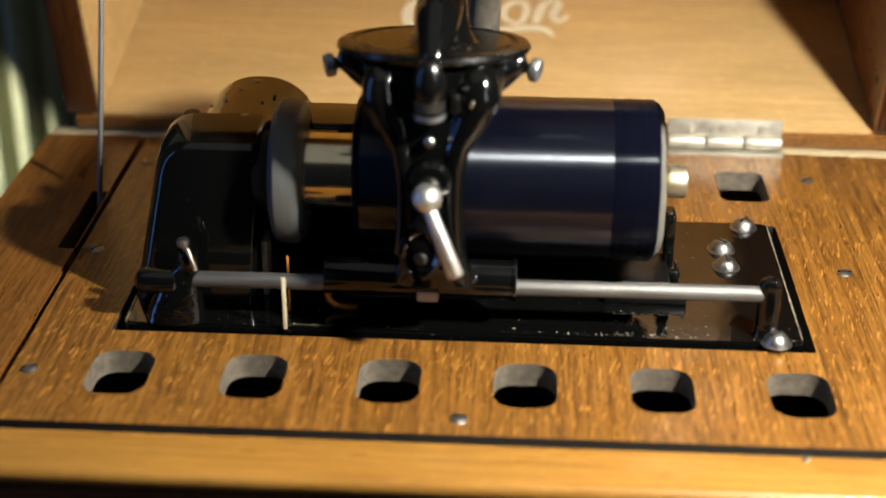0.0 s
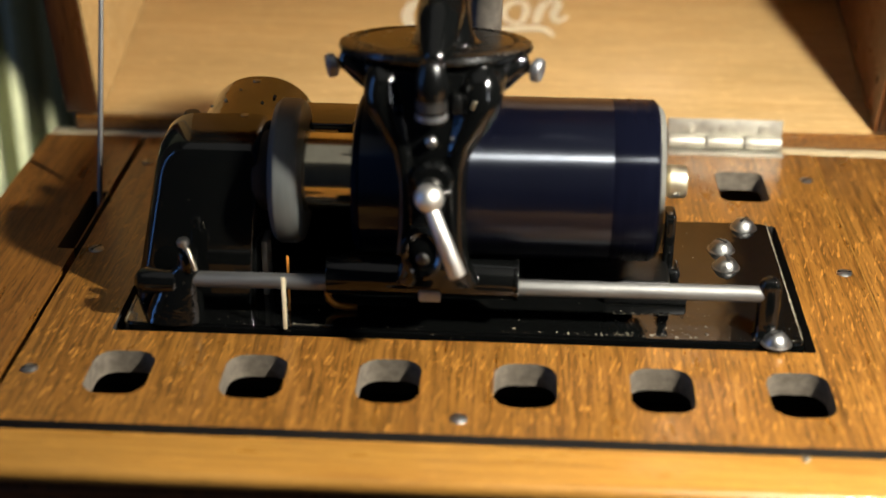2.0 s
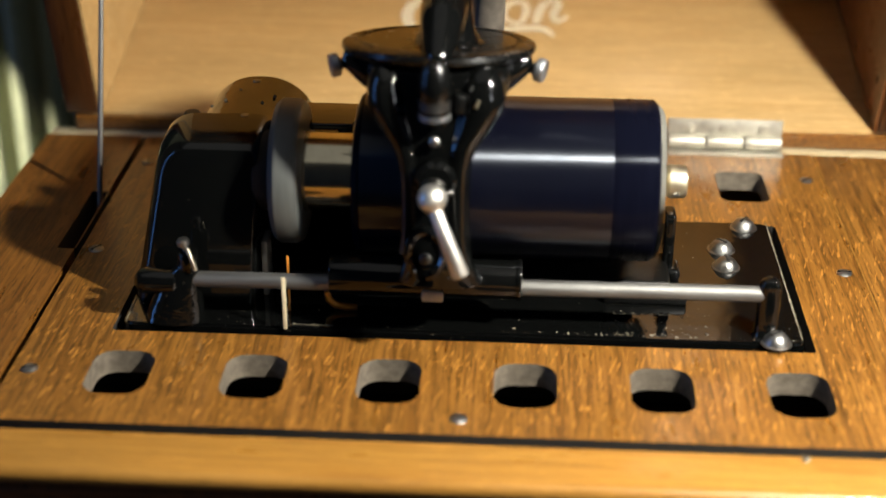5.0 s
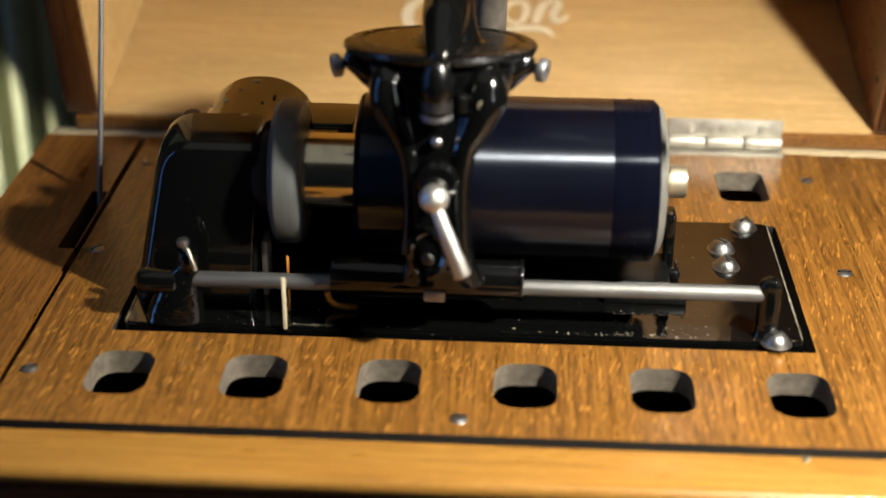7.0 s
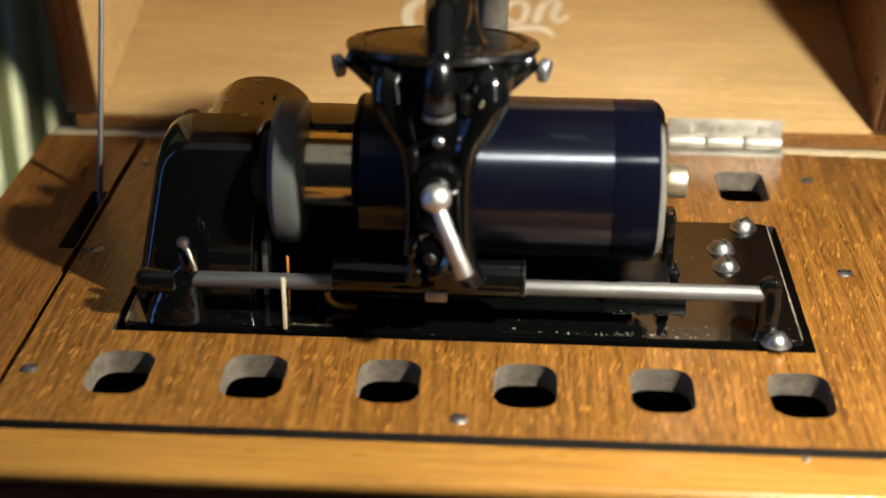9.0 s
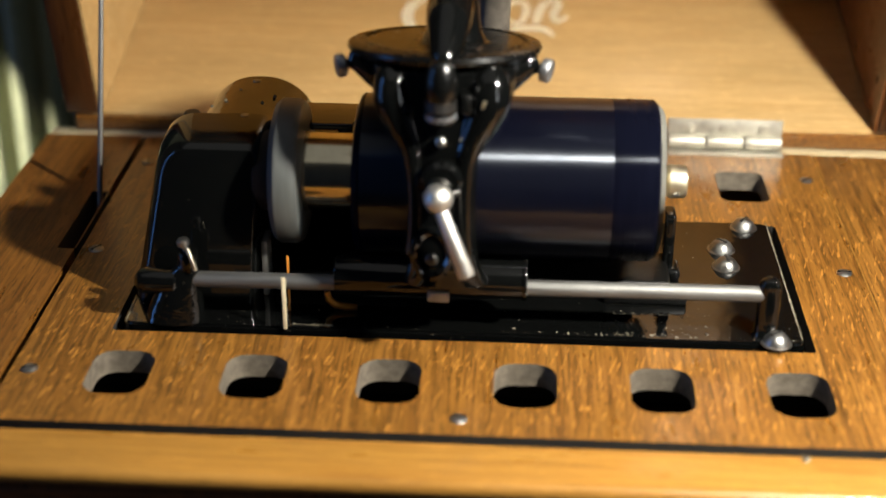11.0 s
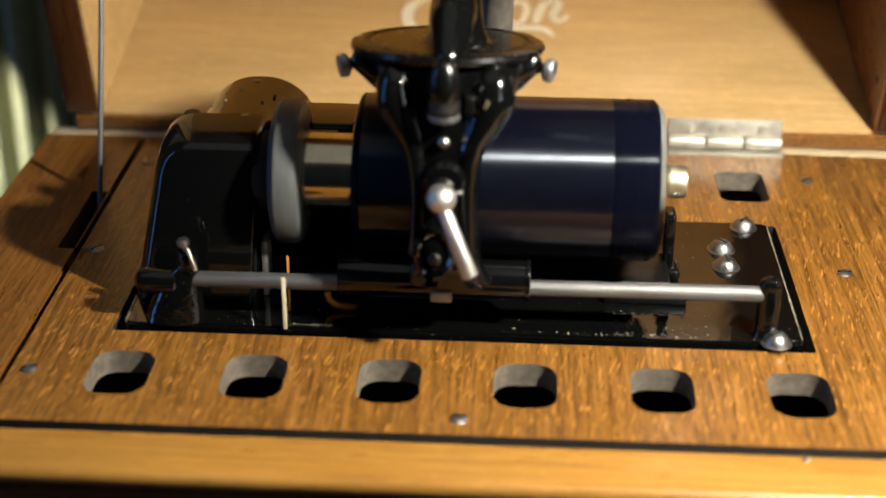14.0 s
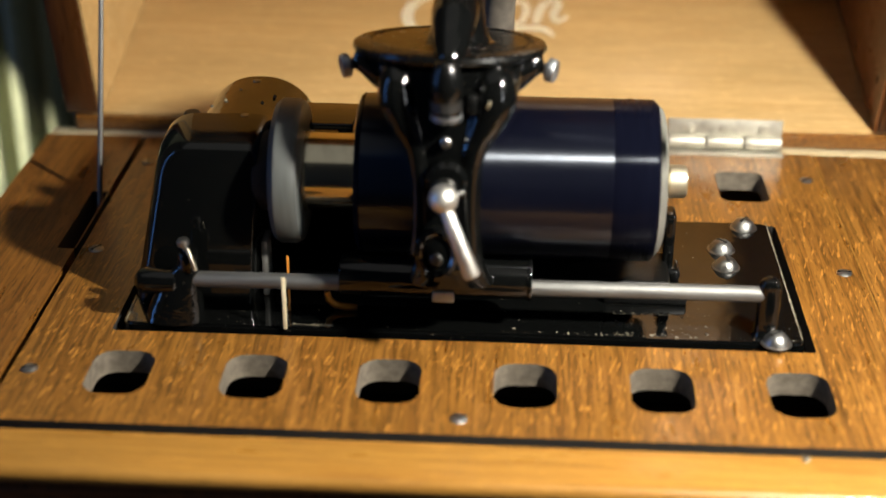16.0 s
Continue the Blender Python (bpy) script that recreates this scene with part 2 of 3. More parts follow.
def rounded_loop(x0, x1, y0, y1, r, n=6):
    out = []
    for cx, cy, a0 in ((x1 - r, y1 - r, 0), (x0 + r, y1 - r, 90), (x0 + r, y0 + r, 180), (x1 - r, y0 + r, 270)):
        for k in range(n + 1):
            a = radians(a0 + 90 * k / n)
            out.append((cx + r * math.cos(a), cy + r * math.sin(a)))
    return out


def slab(loops, z0, z1, material, name, wall_material=None, dark_loops=()):
    """A board with through holes: the first loop is the outline."""
    faces, mats = [], []
    tops = [[Vector((x, y, 0)) for x, y in lp] for lp in loops]
    flat = [p for lp in tops for p in lp]
    n = len(flat)
    verts = [(p.x, p.y, z1) for p in flat] + [(p.x, p.y, z0) for p in flat]
    for t in tessellate_polygon(tops):
        faces += [tuple(t), tuple(i + n for i in reversed(t))]
        mats += [0, 0]
    k = 0
    for li, lp in enumerate(loops):
        for i in range(len(lp)):
            j = (i + 1) % len(lp)
            faces.append((k + i, k + j, k + j + n, k + i + n))
            # Walls of dark_loops go near-black: gap shade put into the colour.
            mats.append((2 if li in dark_loops else 1 if li else 0) if wall_material else 0)
        k += len(lp)
    me = bpy.data.meshes.new(name)
    me.from_pydata(verts, [], faces)
    me.materials.append(material)
    if wall_material:
        me.materials.append(wall_material)
        me.materials.append(SHADE_BLACK)
        me.polygons.foreach_set("material_index", mats)
    bm = bmesh.new()
    bm.from_mesh(me)
    bmesh.ops.recalc_face_normals(bm, faces=bm.faces)
    bm.to_mesh(me)
    bm.free()
    me.polygons.foreach_set("use_smooth", [True] * len(me.polygons))
    me.set_sharp_from_angle(angle=radians(35))
    return new(name, me)


def prism_xz(outline, y0, y1, lean=0.0, bevel=0.001, bm=None):
    """An outline in x-z carried from y0 to y1; lean shifts the front back per metre of height."""
    bm = bm or bmesh.new()
    f = [bm.verts.new((x, y0 + lean * z, z)) for x, z in outline]
    b = [bm.verts.new((x, y1, z)) for x, z in outline]
    n = len(outline)
    ff = bm.faces.new(f)
    bm.faces.new(list(reversed(b)))
    for i in range(n):
        bm.faces.new((f[i], f[(i + 1) % n], b[(i + 1) % n], b[i]))
    if bevel:
        bmesh.ops.bevel(bm, geom=list(ff.edges), offset=bevel, segments=3, profile=0.5, affect="EDGES", clamp_overlap=True)
    return bm


# ---- the room ----
def setting(name, bm, material, label):
    return tagged(mesh_ob(name, bm, material), label, name.split("_")[0], kind="structure")


setting("floor", box(-2, 2, -2, 2.0, -0.92, -0.90, 0), FLOORING, "dark wooden floor of the dim room")
setting("ceiling", box(-2, 2, -2, 2.0, 2.40, 2.45, 0), WALL, "plain pale ceiling of the dim room")
setting("wall_north", box(-2, 2, 2.0, 2.1, -0.92, 2.45, 0), WALL, "plain painted wall behind the machine")
setting("wall_south", box(-2, 2, -2.1, -2, -0.92, 2.45, 0), WALL_DARK, "unseen wall behind the viewer, kept dark for the reflections")


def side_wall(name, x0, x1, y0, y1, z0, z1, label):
    """A side wall with a narrow opening for an added strip lamp."""
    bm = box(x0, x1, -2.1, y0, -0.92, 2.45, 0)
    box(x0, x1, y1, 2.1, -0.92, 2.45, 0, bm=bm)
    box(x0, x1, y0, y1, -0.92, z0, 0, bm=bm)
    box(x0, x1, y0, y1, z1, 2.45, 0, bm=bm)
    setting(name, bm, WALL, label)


# Opening made up to hold the white strip lamp.
side_wall("wall_east", 2, 2.1, -1.83, -1.61, 0.10, 1.80, "plain painted side wall with an unseen opening for the white strip lamp")
# Opening made up to hold the blue lamp.
side_wall("wall_west", -2.1, -2, -0.84, -0.48, -0.42, 1.52, "plain painted side wall with an unseen opening for the blue lamp")


def curtain():
    bm = bmesh.new()
    xs = [-0.75 + 0.002 * i for i in range(475)]
    rows = []
    for z in (-0.9, -0.3, 0.0, 0.3, 0.8, 1.6):
        rows.append([bm.verts.new((x, 0.45 + 0.0065 * math.sin(x * 330 + 0.8 * math.sin(x * 41)) + 0.012 * math.sin(x * 62 + 1 + z * 0.6), z)) for x in xs])
    for a, b in zip(rows, rows[1:]):
        for i in range(len(xs) - 1):
            bm.faces.new((a[i], a[i + 1], b[i + 1], b[i]))
    ob = mesh_ob("curtain", bm, CLOTH)
    sol = ob.modifiers.new("cloth", "SOLIDIFY")
    sol.thickness = 0.002
    return tagged(ob, "cream pleated curtain hanging behind the table", "curtain")


curtain()

t = thing("table", "dark wooden table under the machine's case", "table")
part("tabletop", box(-0.215, 0.60, -0.30, 0.30, -0.165, -0.140, 0.004), TABLE, t)
for x in (-0.175, 0.55):
    for y in (-0.25, 0.25):
        part("leg", box(x - 0.03, x + 0.03, y - 0.03, y + 0.03, -0.90, -0.165, 0.003), TABLE, t)


# ---- the case ----
CASE_L, CASE_R, CASE_F, CASE_B = -0.206, 0.176, -0.1180, 0.142
BOARD = (-0.1612, 0.1302, -0.0925, 0.1315)
PLATE = (-0.1346, 0.1040, -0.0366, 0.0595)
case = thing("phonograph_case", "honey-brown oak phonograph case with an open top", "case")
part("wall_front", box(CASE_L + 0.016, CASE_R - 0.016, CASE_F + 0.016, CASE_F + 0.028, -0.14, -0.0125, 0.001), OAK_DARK, case)
part("wall_back", box(CASE_L + 0.008, CASE_R - 0.008, CASE_B - 0.012, CASE_B, -0.14, -0.0125, 0.001), OAK_DARK, case)
part("wall_side", box(CASE_L + 0.008, CASE_L + 0.020, CASE_F + 0.0285, CASE_B - 0.0125, -0.14, -0.0125, 0.001), OAK_DARK, case)
part("wall_side", box(CASE_R - 0.020, CASE_R - 0.008, CASE_F + 0.0285, CASE_B - 0.0125, -0.14, -0.0125, 0.001), OAK_DARK, case)
part("case_bottom", box(CASE_L + 0.021, CASE_R - 0.021, CASE_F + 0.029, CASE_B - 0.013, -0.139, -0.131, 0), SHADE_BLACK, case)
part("front_rail", box(CASE_L, CASE_R, CASE_F, BOARD[2] - 0.0027, -0.0060, 0.0, 0.0028, 4), OAK_RAIL, case, "lighter oak front rail with a rounded edge")
part("under_rail_strip", box(CASE_L + 0.004, CASE_R - 0.004, CASE_F + 0.0050, BOARD[2] - 0.0030, -0.0124, -0.0062, 0.0012), DEEP_OAK, case, "dark strip under the front rail")
part("back_rail", box(CASE_L, CASE_R, BOARD[3] + 0.0006, CASE_B, -0.012, -0.0004, 0.0012), SHEEN_OAK, case, "back rail with a pale painted sheen")
# The stay slot's walls take the near-black shade colour.
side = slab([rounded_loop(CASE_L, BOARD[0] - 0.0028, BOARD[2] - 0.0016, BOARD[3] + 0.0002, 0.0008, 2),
             rounded_loop(-0.1705, -0.1634, 0.0225, 0.0735, 0.0006, 2)], -0.012, 0.0, OAK_SIDE, "side_rail", SHADE_BLACK)
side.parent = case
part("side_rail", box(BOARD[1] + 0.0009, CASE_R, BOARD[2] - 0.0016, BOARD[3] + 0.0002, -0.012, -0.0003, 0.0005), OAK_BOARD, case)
part("joint_line", box(BOARD[1] + 0.0002, BOARD[1] + 0.0006, BOARD[2], BOARD[3], -0.004, 0.00005, 0), OAK_RAIL, case, "pale line along the joint")
# Near-black sheet added under the board to paint the case's inner shade.
part("shade_sheet", box(CASE_L + 0.021, CASE_R - 0.021, CASE_F + 0.029, CASE_B - 0.013, -0.060, -0.055, 0), SHADE_BLACK, case, "near-black sheet painting the shade inside the case")

HOLES = [(-0.1253 + 0.0440 * i, -0.0630) for i in range(6)]
loops = [rounded_loop(*BOARD, 0.0008, 2), rounded_loop(*PLATE, 0.0015, 3)]
for hx, hy in HOLES:
    loops.append(rounded_loop(hx - 0.0102, hx + 0.0102, hy - 0.0132, hy + 0.0132, 0.0070))
loops.append(rounded_loop(0.0855, 0.1055, 0.0815, 0.1110, 0.0045))
# Outline and plate-opening walls are near-black, painting the shade in the gaps.
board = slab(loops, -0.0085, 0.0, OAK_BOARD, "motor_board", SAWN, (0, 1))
tagged(board, "quarter-sawn oak board with rounded slots around a black plate", "board")


def wood_screw(x, y, z=0.0, r=0.0029, turn=0.0, mat=SCREW, tilt=None):
    m = Matrix.Translation((x, y, z)) @ Matrix.Rotation(turn, 4, "Z")
    bm = lathe([(0, -0.001), (r, -0.001), (r, 0.00015), (r * 0.8, 0.0006), (r * 0.4, 0.0009), (0, 0.00095)], m, 24)
    ob = tagged(mesh_ob("wood_screw", bm, mat), "small steel slotted screw set in the oak board", "screw", "screws in the board")
    # No cut: a near-black bar puts the slot's shade into colour.
    slot = box(-r * 0.85, r * 0.85, -0.00028, 0.00028, 0.0003, 0.00098, 0)
    bmesh.ops.transform(slot, matrix=m, verts=slot.verts)
    part("slot", slot, SHADE_BLACK, ob)
    return ob


for i, (x, y) in enumerate(((-0.1550, -0.0628), (-0.1555, 0.0226), (-0.1545, 0.1042), (-0.0138, -0.0836), (0.1238, 0.0216), (0.1233, 0.1040), (0.0905, -0.0985))):
    wood_screw(x, y, turn=0.7 * i + 0.3, r=0.0029 if i < 6 else 0.0014)

# ---- the lid ----
TILT = 14.0
lid = thing("lid", "open honey-coloured oak lid with cream emblem, propped up", "lid", at=(0, 0.1385, 0.0085))
lid.rotation_euler = (radians(TILT), 0, 0)
LX0, LX1, LS, LR = -0.1825, 0.1565, 0.116, 0.27
part("back_panel", box(LX0 - 0.012, LX1 + 0.012, 0.0, LS, -0.0085, 0.0, 0.0008), OAK_LID, lid)
part("front_strip", box(LX0 - 0.012, LX1 + 0.012, -0.0025, -0.0002, -0.0080, -0.0010, 0.0005), OAK_SIDE, lid, "darker oak edge")
part("lid_side", box(LX0 - 0.016, LX0 - 0.0015, -0.002, LS, 0.0004, LR, 0.0012), DEEP_OAK, lid)
# Left lining pale as its lit face; light put into the colour.
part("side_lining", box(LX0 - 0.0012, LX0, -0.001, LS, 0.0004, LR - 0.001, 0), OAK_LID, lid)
part("lid_side", box(LX1 + 0.0015, LX1 + 0.016, -0.002, LS, 0.0004, LR, 0.0012), DEEP_OAK, lid)
# Right lining in dark oak: its shade is put into the colour.
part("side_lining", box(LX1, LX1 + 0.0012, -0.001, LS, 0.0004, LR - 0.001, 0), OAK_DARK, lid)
part("lid_top", box(LX0 - 0.016, LX1 + 0.016, LS + 0.0004, LS + 0.012, -0.0085, LR, 0.0012), OAK_RAIL, lid)
# Unseen board, dark to paint its unlit underside reflected in the disc.
part("lid_front", box(LX0 - 0.016, LX1 + 0.016, -0.002, LS + 0.012, LR + 0.0004, LR + 0.012, 0.0012), OAK_DARK, lid)


def stroke(pts, w0, w1, z=0.0006):
    """A flat painted stroke on the panel with a swelling width."""
    bm = bmesh.new()
    P = spline(pts, 8)
    n = len(P)
    L, R = [], []
    for i, p in enumerate(P):
        a, b = P[max(i - 1, 0)], P[min(i + 1, n - 1)]
        d = Vector((b[0] - a[0], b[1] - a[1])).normalized()
        w = w0 + (w1 - w0) * math.sin(math.pi * i / (n - 1))
        L.append(bm.verts.new((p[0] - d.y * w, p[1] + d.x * w, z)))
        R.append(bm.verts.new((p[0] + d.y * w, p[1] - d.x * w, z)))
    for i in range(n - 1):
        bm.faces.new((L[i], L[i + 1], R[i + 1], R[i]))
    bmesh.ops.solidify(bm, geom=bm.faces[:], thickness=0.0004)
    return bm


def emblem():
    """Cream flourish shapes on the lid's panel, in millimetres of x and s."""
    for pts, w0, w1 in (
            ([(-38, 102), (-44, 101), (-50, 95), (-52.5, 85), (-50, 74), (-44, 68), (-36, 68)], 1.4, 2.9),
            ([(0.5, 79), (-5, 83), (-6, 91), (-2, 98), (3.5, 98), (5, 91), (3.5, 83), (0.5, 79)], 1.4, 1.9),
            ([(9.5, 80), (11, 89), (13.5, 99)], 1.6, 2.2),
            ([(13, 94), (17, 101), (20.5, 98), (18, 88), (20, 82), (25, 87)], 1.0, 2.0),
            ([(-28, 66), (-14, 71), (2, 75), (13, 75), (18, 69)], 0.8, 2.7)):
        part("flourish", stroke([(a / 1000, b / 1000) for a, b in pts], w0 / 1000, w1 / 1000), CREAM, lid, "cream painted stroke")


emblem()

hinge = thing("hinge", "nickel-plated butt hinge between case and lid", "hinge", at=(0.092, 0.1318, 0.0))
part("leaf", box(-0.0245, 0.0250, -0.0048, 0.0050, -0.0002, 0.0012, 0.0004), HINGE, hinge)
part("leaf", box(-0.0245, 0.0250, 0.0030, 0.0040, 0.0014, 0.0140, 0.0004), HINGE, hinge)
for i in range(3):
    a = -0.0245 + 0.0165 * i
    part("knuckle", rod_mesh((a + 0.0002, 0.0012, 0.0042), (a + 0.0162, 0.0012, 0.0042), 0.0029), HINGE, hinge)
for a in (-0.015, 0.0, 0.017):
    part("hinge_screw", lathe([(0.0022, 0), (0.0020, 0.0006), (0, 0.0009)], Matrix.Translation((a, 0.0030, 0.0100)) @ Matrix.Rotation(radians(90), 4, "X"), 16), HINGE, hinge)

stay = thing("lid_stay", "thin steel rod propping the lid, rising from a slot", "lid stay")
sa = Vector((-0.1652, 0.0570, -0.020))
sd = Vector((0, math.sin(radians(22)), math.cos(radians(22))))
part("stay_rod", rod_mesh(sa, sa + sd * 0.245, 0.00105, segs=16), STEEL, stay)
part("pivot", rod_mesh(sa + sd * 0.243 + Vector((0.002, 0, 0)), sa + sd * 0.243 - Vector((0.0175, 0, 0)), 0.0022), STEEL, stay)

# ---- the machine ----
machine = thing("phonograph_bed", "black enamelled phonograph bed plate with gear cover and guide rod", "phonograph")
PZ = 0.0016
plate = slab([rounded_loop(PLATE[0] + 0.0030, PLATE[1] - 0.0030, PLATE[2] + 0.0026, PLATE[3] - 0.0008, 0.004)], -0.010, PZ - 0.0008, BLACK_PLATE, "bed_plate")
plate.parent = machine
top = slab([rounded_loop(PLATE[0] + 0.0038, PLATE[1] - 0.0038, PLATE[2] + 0.0034, PLATE[3] - 0.0016, 0.0036)], PZ - 0.0008, PZ, BLACK_PLATE, "plate_top")
top.parent = machine
# Added sheet below the plate paints the surrounding gap's shade.
part("gap_shade_sheet", box(PLATE[0] - 0.006, PLATE[1] + 0.006, PLATE[2] - 0.006, PLATE[3] + 0.006, -0.018, -0.0105, 0), SHADE_BLACK, machine)

for k in range(9):
    a = PLATE[2] + 0.006 + 0.0098 * k
    w = 0.00008 + 0.00028 * ((k * 7) % 5) / 5
    part("worn_edge", box(PLATE[1] - 0.0041 - w, PLATE[1] - 0.0038 + w * 0.3, a, a + 0.0102, PZ - 0.0004, PZ + 0.00015, 0), WORN, machine, "pale worn paint along the plate's edge")
part("worn_edge", box(PLATE[0] + 0.0040, PLATE[0] + 0.0044, PLATE[2] + 0.004, PLATE[2] + 0.020, PZ - 0.0004, PZ + 0.00015, 0), WORN, machine)


def dust():
    """Loose pale grains on the bed plate and the blocks."""
    bm = bmesh.new()
    rng = random.Random(4)
    grains = []
    for _ in range(170):
        x = rng.choice((rng.uniform(-0.128, 0.098), rng.uniform(0.0, 0.098), rng.gauss(0.045, 0.02)))
        y, z = rng.choice((rng.uniform(-0.032, 0.056), rng.gauss(-0.020, 0.004), rng.gauss(-0.031, 0.001))), PZ
        if not (-0.128 < x < 0.098 and -0.0325 < y < 0.056) or -0.125 < x < -0.07 and y > -0.012:
            continue
        if -0.083 < x < 0.057 and -0.006 < y < 0.018:
            z = 0.0085
        grains.append((x, y, z, abs(rng.gauss(0, 0.00011)) + 0.00006))
    for _ in range(80):
        grains.append((rng.uniform(0.036, 0.062), rng.uniform(-0.0095, -0.0065), 0.0055, abs(rng.gauss(0, 0.00010)) + 0.00006))
    for _ in range(45):
        grains.append((rng.uniform(0.020, 0.099), rng.gauss(-0.0318, 0.0004), PZ, abs(rng.gauss(0, 0.00013)) + 0.00007))
    for x, y, z, k in grains:
        m = Matrix.Translation((x, y, z + k * 0.3)) @ Matrix.Rotation(rng.uniform(0, 6), 4, "Z") @ Matrix.Diagonal((k * rng.uniform(0.8, 2.4), k, k * 0.6, 1))
        bmesh.ops.create_icosphere(bm, subdivisions=1, radius=1, matrix=m)
    ob = mesh_ob("dust", bm, DUST)
    return tagged(ob, "pale dust grains lying on the black plate", "dust", kind="stuff")


dust()

# gear cover
def arch(x0, x1, z0, z1, r0, r1, dx0=0.0, dx1=0.0, n=7):
    out = [(x0 - dx0, z0)]
    for k in range(n + 1):
        a = radians(180 - 90 * k / n)
        out.append((x0 + r0 + r0 * math.cos(a), z1 - r0 + r0 * math.sin(a)))
    for k in range(n + 1):
        a = radians(90 - 90 * k / n)
        out.append((x1 - r1 + r1 * math.cos(a), z1 - r1 + r1 * math.sin(a)))
    out.append((x1 + dx1, z0))
    return out



def pillow_cover():
    """Cast cover: a leaning front that rolls back over the top and sides."""
    bm = bmesh.new()
    rings = []
    for k in range(12):
        a = radians(90 * min(k, 10) / 10)
        w, c = 1 - math.sin(a), 1 - math.cos(a)
        out = arch(-0.1228 + 0.0050 * w, -0.0842 - 0.0026 * w, PZ, 0.0613 - 0.0050 * w, 0.0125 - 0.002 * w, 0.0040, 0.0085, -0.0036, 9)
        ring = []
        for x, z in out:
            roll = max(0.0, min(1.0, (z - 0.040) / 0.018))
            y = -0.0190 + 0.13 * z + (0.0060 + 0.0160 * roll * roll * (3 - 2 * roll)) * c
            ring.append(bm.verts.new((x, 0.0108 if k == 11 else min(0.0106, y), z)))
        rings.append(ring)
    for p, q in zip(rings, rings[1:]):
        for i in range(len(p)):
            j = (i + 1) % len(p)
            bm.faces.new((p[i], p[j], q[j], q[i]))
    bm.faces.new(rings[0])
    bm.faces.new(list(reversed(rings[-1])))
    return bm


part("gear_cover", pillow_cover(), BLACK, machine, "glossy black gear cover with rounded shoulders")
hood = prism_xz(list(reversed(arch(-0.1160, -0.0755, PZ, 0.0614, 0.0190, 0.0190, 0.001, 0.001, 14))), 0.0109, 0.0600, 0.0, 0.0)
for v in hood.verts:
    v.co.z = PZ + (v.co.z - PZ) * (1 - max(0.0, v.co.y - 0.0109) * 1.56)
hood.faces.ensure_lookup_table()
bmesh.ops.bevel(hood, geom=[e for e in hood.edges if all(abs(v.co.y - 0.0600) < 1e-5 for v in e.verts)], offset=0.004, segments=4, profile=0.5, affect="EDGES", clamp_overlap=True)
part("gear_hood", hood, DUSTY, machine, "arched black hood behind the cover")
for x, y, z in ((-0.0965, 0.0530, 0.0574), (-0.0935, 0.0098, 0.0610)):
    part("cover_screw", lathe([(0.0016, -0.0006), (0.0014, 0.0004), (0, 0.0007)], Matrix.Translation((x, y, z)), 16), SCREW, machine)

for k, (x, y) in enumerate(((-0.1040, 0.030), (-0.0900, 0.026), (-0.1005, 0.042), (-0.0870, 0.036), (-0.1075, 0.022))):
    part("chip", lathe([(0.00030, -0.0008), (0.00022, 0.0001), (0, 0.00012)], Matrix.Translation((x, y, PZ + (0.0614 - PZ) * (1 - (y - 0.0109) * 1.56) - (0.0006 if k in (0, 3, 4) else 0.0001))) @ Matrix.Diagonal((2.2, 1, 1, 1)), 10), WORN, machine, "small chip in the enamel")
part("oil_cap", lathe([(0.0030, PZ), (0.0030, 0.0480), (0.0034, 0.0490), (0.0034, 0.0530), (0.0026, 0.0543), (0, 0.0546)], Matrix.Translation((-0.1165, 0.0290, 0)), 24), CAST, machine, "small black oil cap beside the hood")
# guide rod and its posts
RY, RZ = -0.028, 0.0167
part("guide_rod", rod_mesh((-0.1075, RY, RZ - 0.0005), (0.0860, RY, RZ + 0.0005), 0.00275, segs=32), STEEL, machine, "bright steel guide rod")
part("rod_post", loft(spline([(0.0830, 0.0928, RY - 0.0052, RY + 0.0045, PZ), (0.0836, 0.0922, RY - 0.0040, RY + 0.0038, 0.0030), (0.0840, 0.0917, RY - 0.0030, RY + 0.0030, 0.0070), (0.0840, 0.0916, RY - 0.0029, RY + 0.0029, 0.0185), (0.0844, 0.0912, RY - 0.0027, RY + 0.0027, 0.0212), (0.0854, 0.0902, RY - 0.0020, RY + 0.0020, 0.0228), (0.0870, 0.0886, RY - 0.0008, RY + 0.0008, 0.0233)], 3), 36, 2.8), BLACK, machine, "upright black lug holding the rod's end")
part("rod_bracket", loft([(-0.1245, -0.1035, RY - 0.0075, RY + 0.0060, PZ), (-0.1225, -0.1040, RY - 0.0060, RY + 0.0055, 0.007), (-0.1190, -0.1048, RY - 0.0045, RY + 0.005, 0.014), (-0.1150, -0.1050, RY - 0.0030, RY + 0.0045, 0.019), (-0.1120, -0.1052, RY - 0.0015, RY + 0.003, 0.0215)], 40, 2.2), LUMPY, machine)
part("bracket_boss", lathe([(0, -0.1275), (0.0022, -0.1270), (0.0040, -0.1255), (0.0046, -0.1230), (0.0046, -0.1130), (0.0030, -0.1110), (0, -0.1105)], Matrix.Translation((0, RY, 0.0150)) @ ALONG_X, 32), LUMPY, machine)
part("bracket_post", rod_mesh((-0.1085, RY + 0.001, 0.012), (-0.1085, RY + 0.001, 0.0265), 0.0035), BLACK, machine)
part("thumb_screw", lathe([(0.0010, 0), (0.0010, 0.003), (0.0021, 0.0032), (0.0021, 0.0050), (0.0014, 0.0056), (0, 0.0058)], Matrix.Translation((-0.1088, RY + 0.001, 0.0255)) @ Matrix.Rotation(radians(-15), 4, "Y"), 20), SCREW, machine, "small bright steel screw")
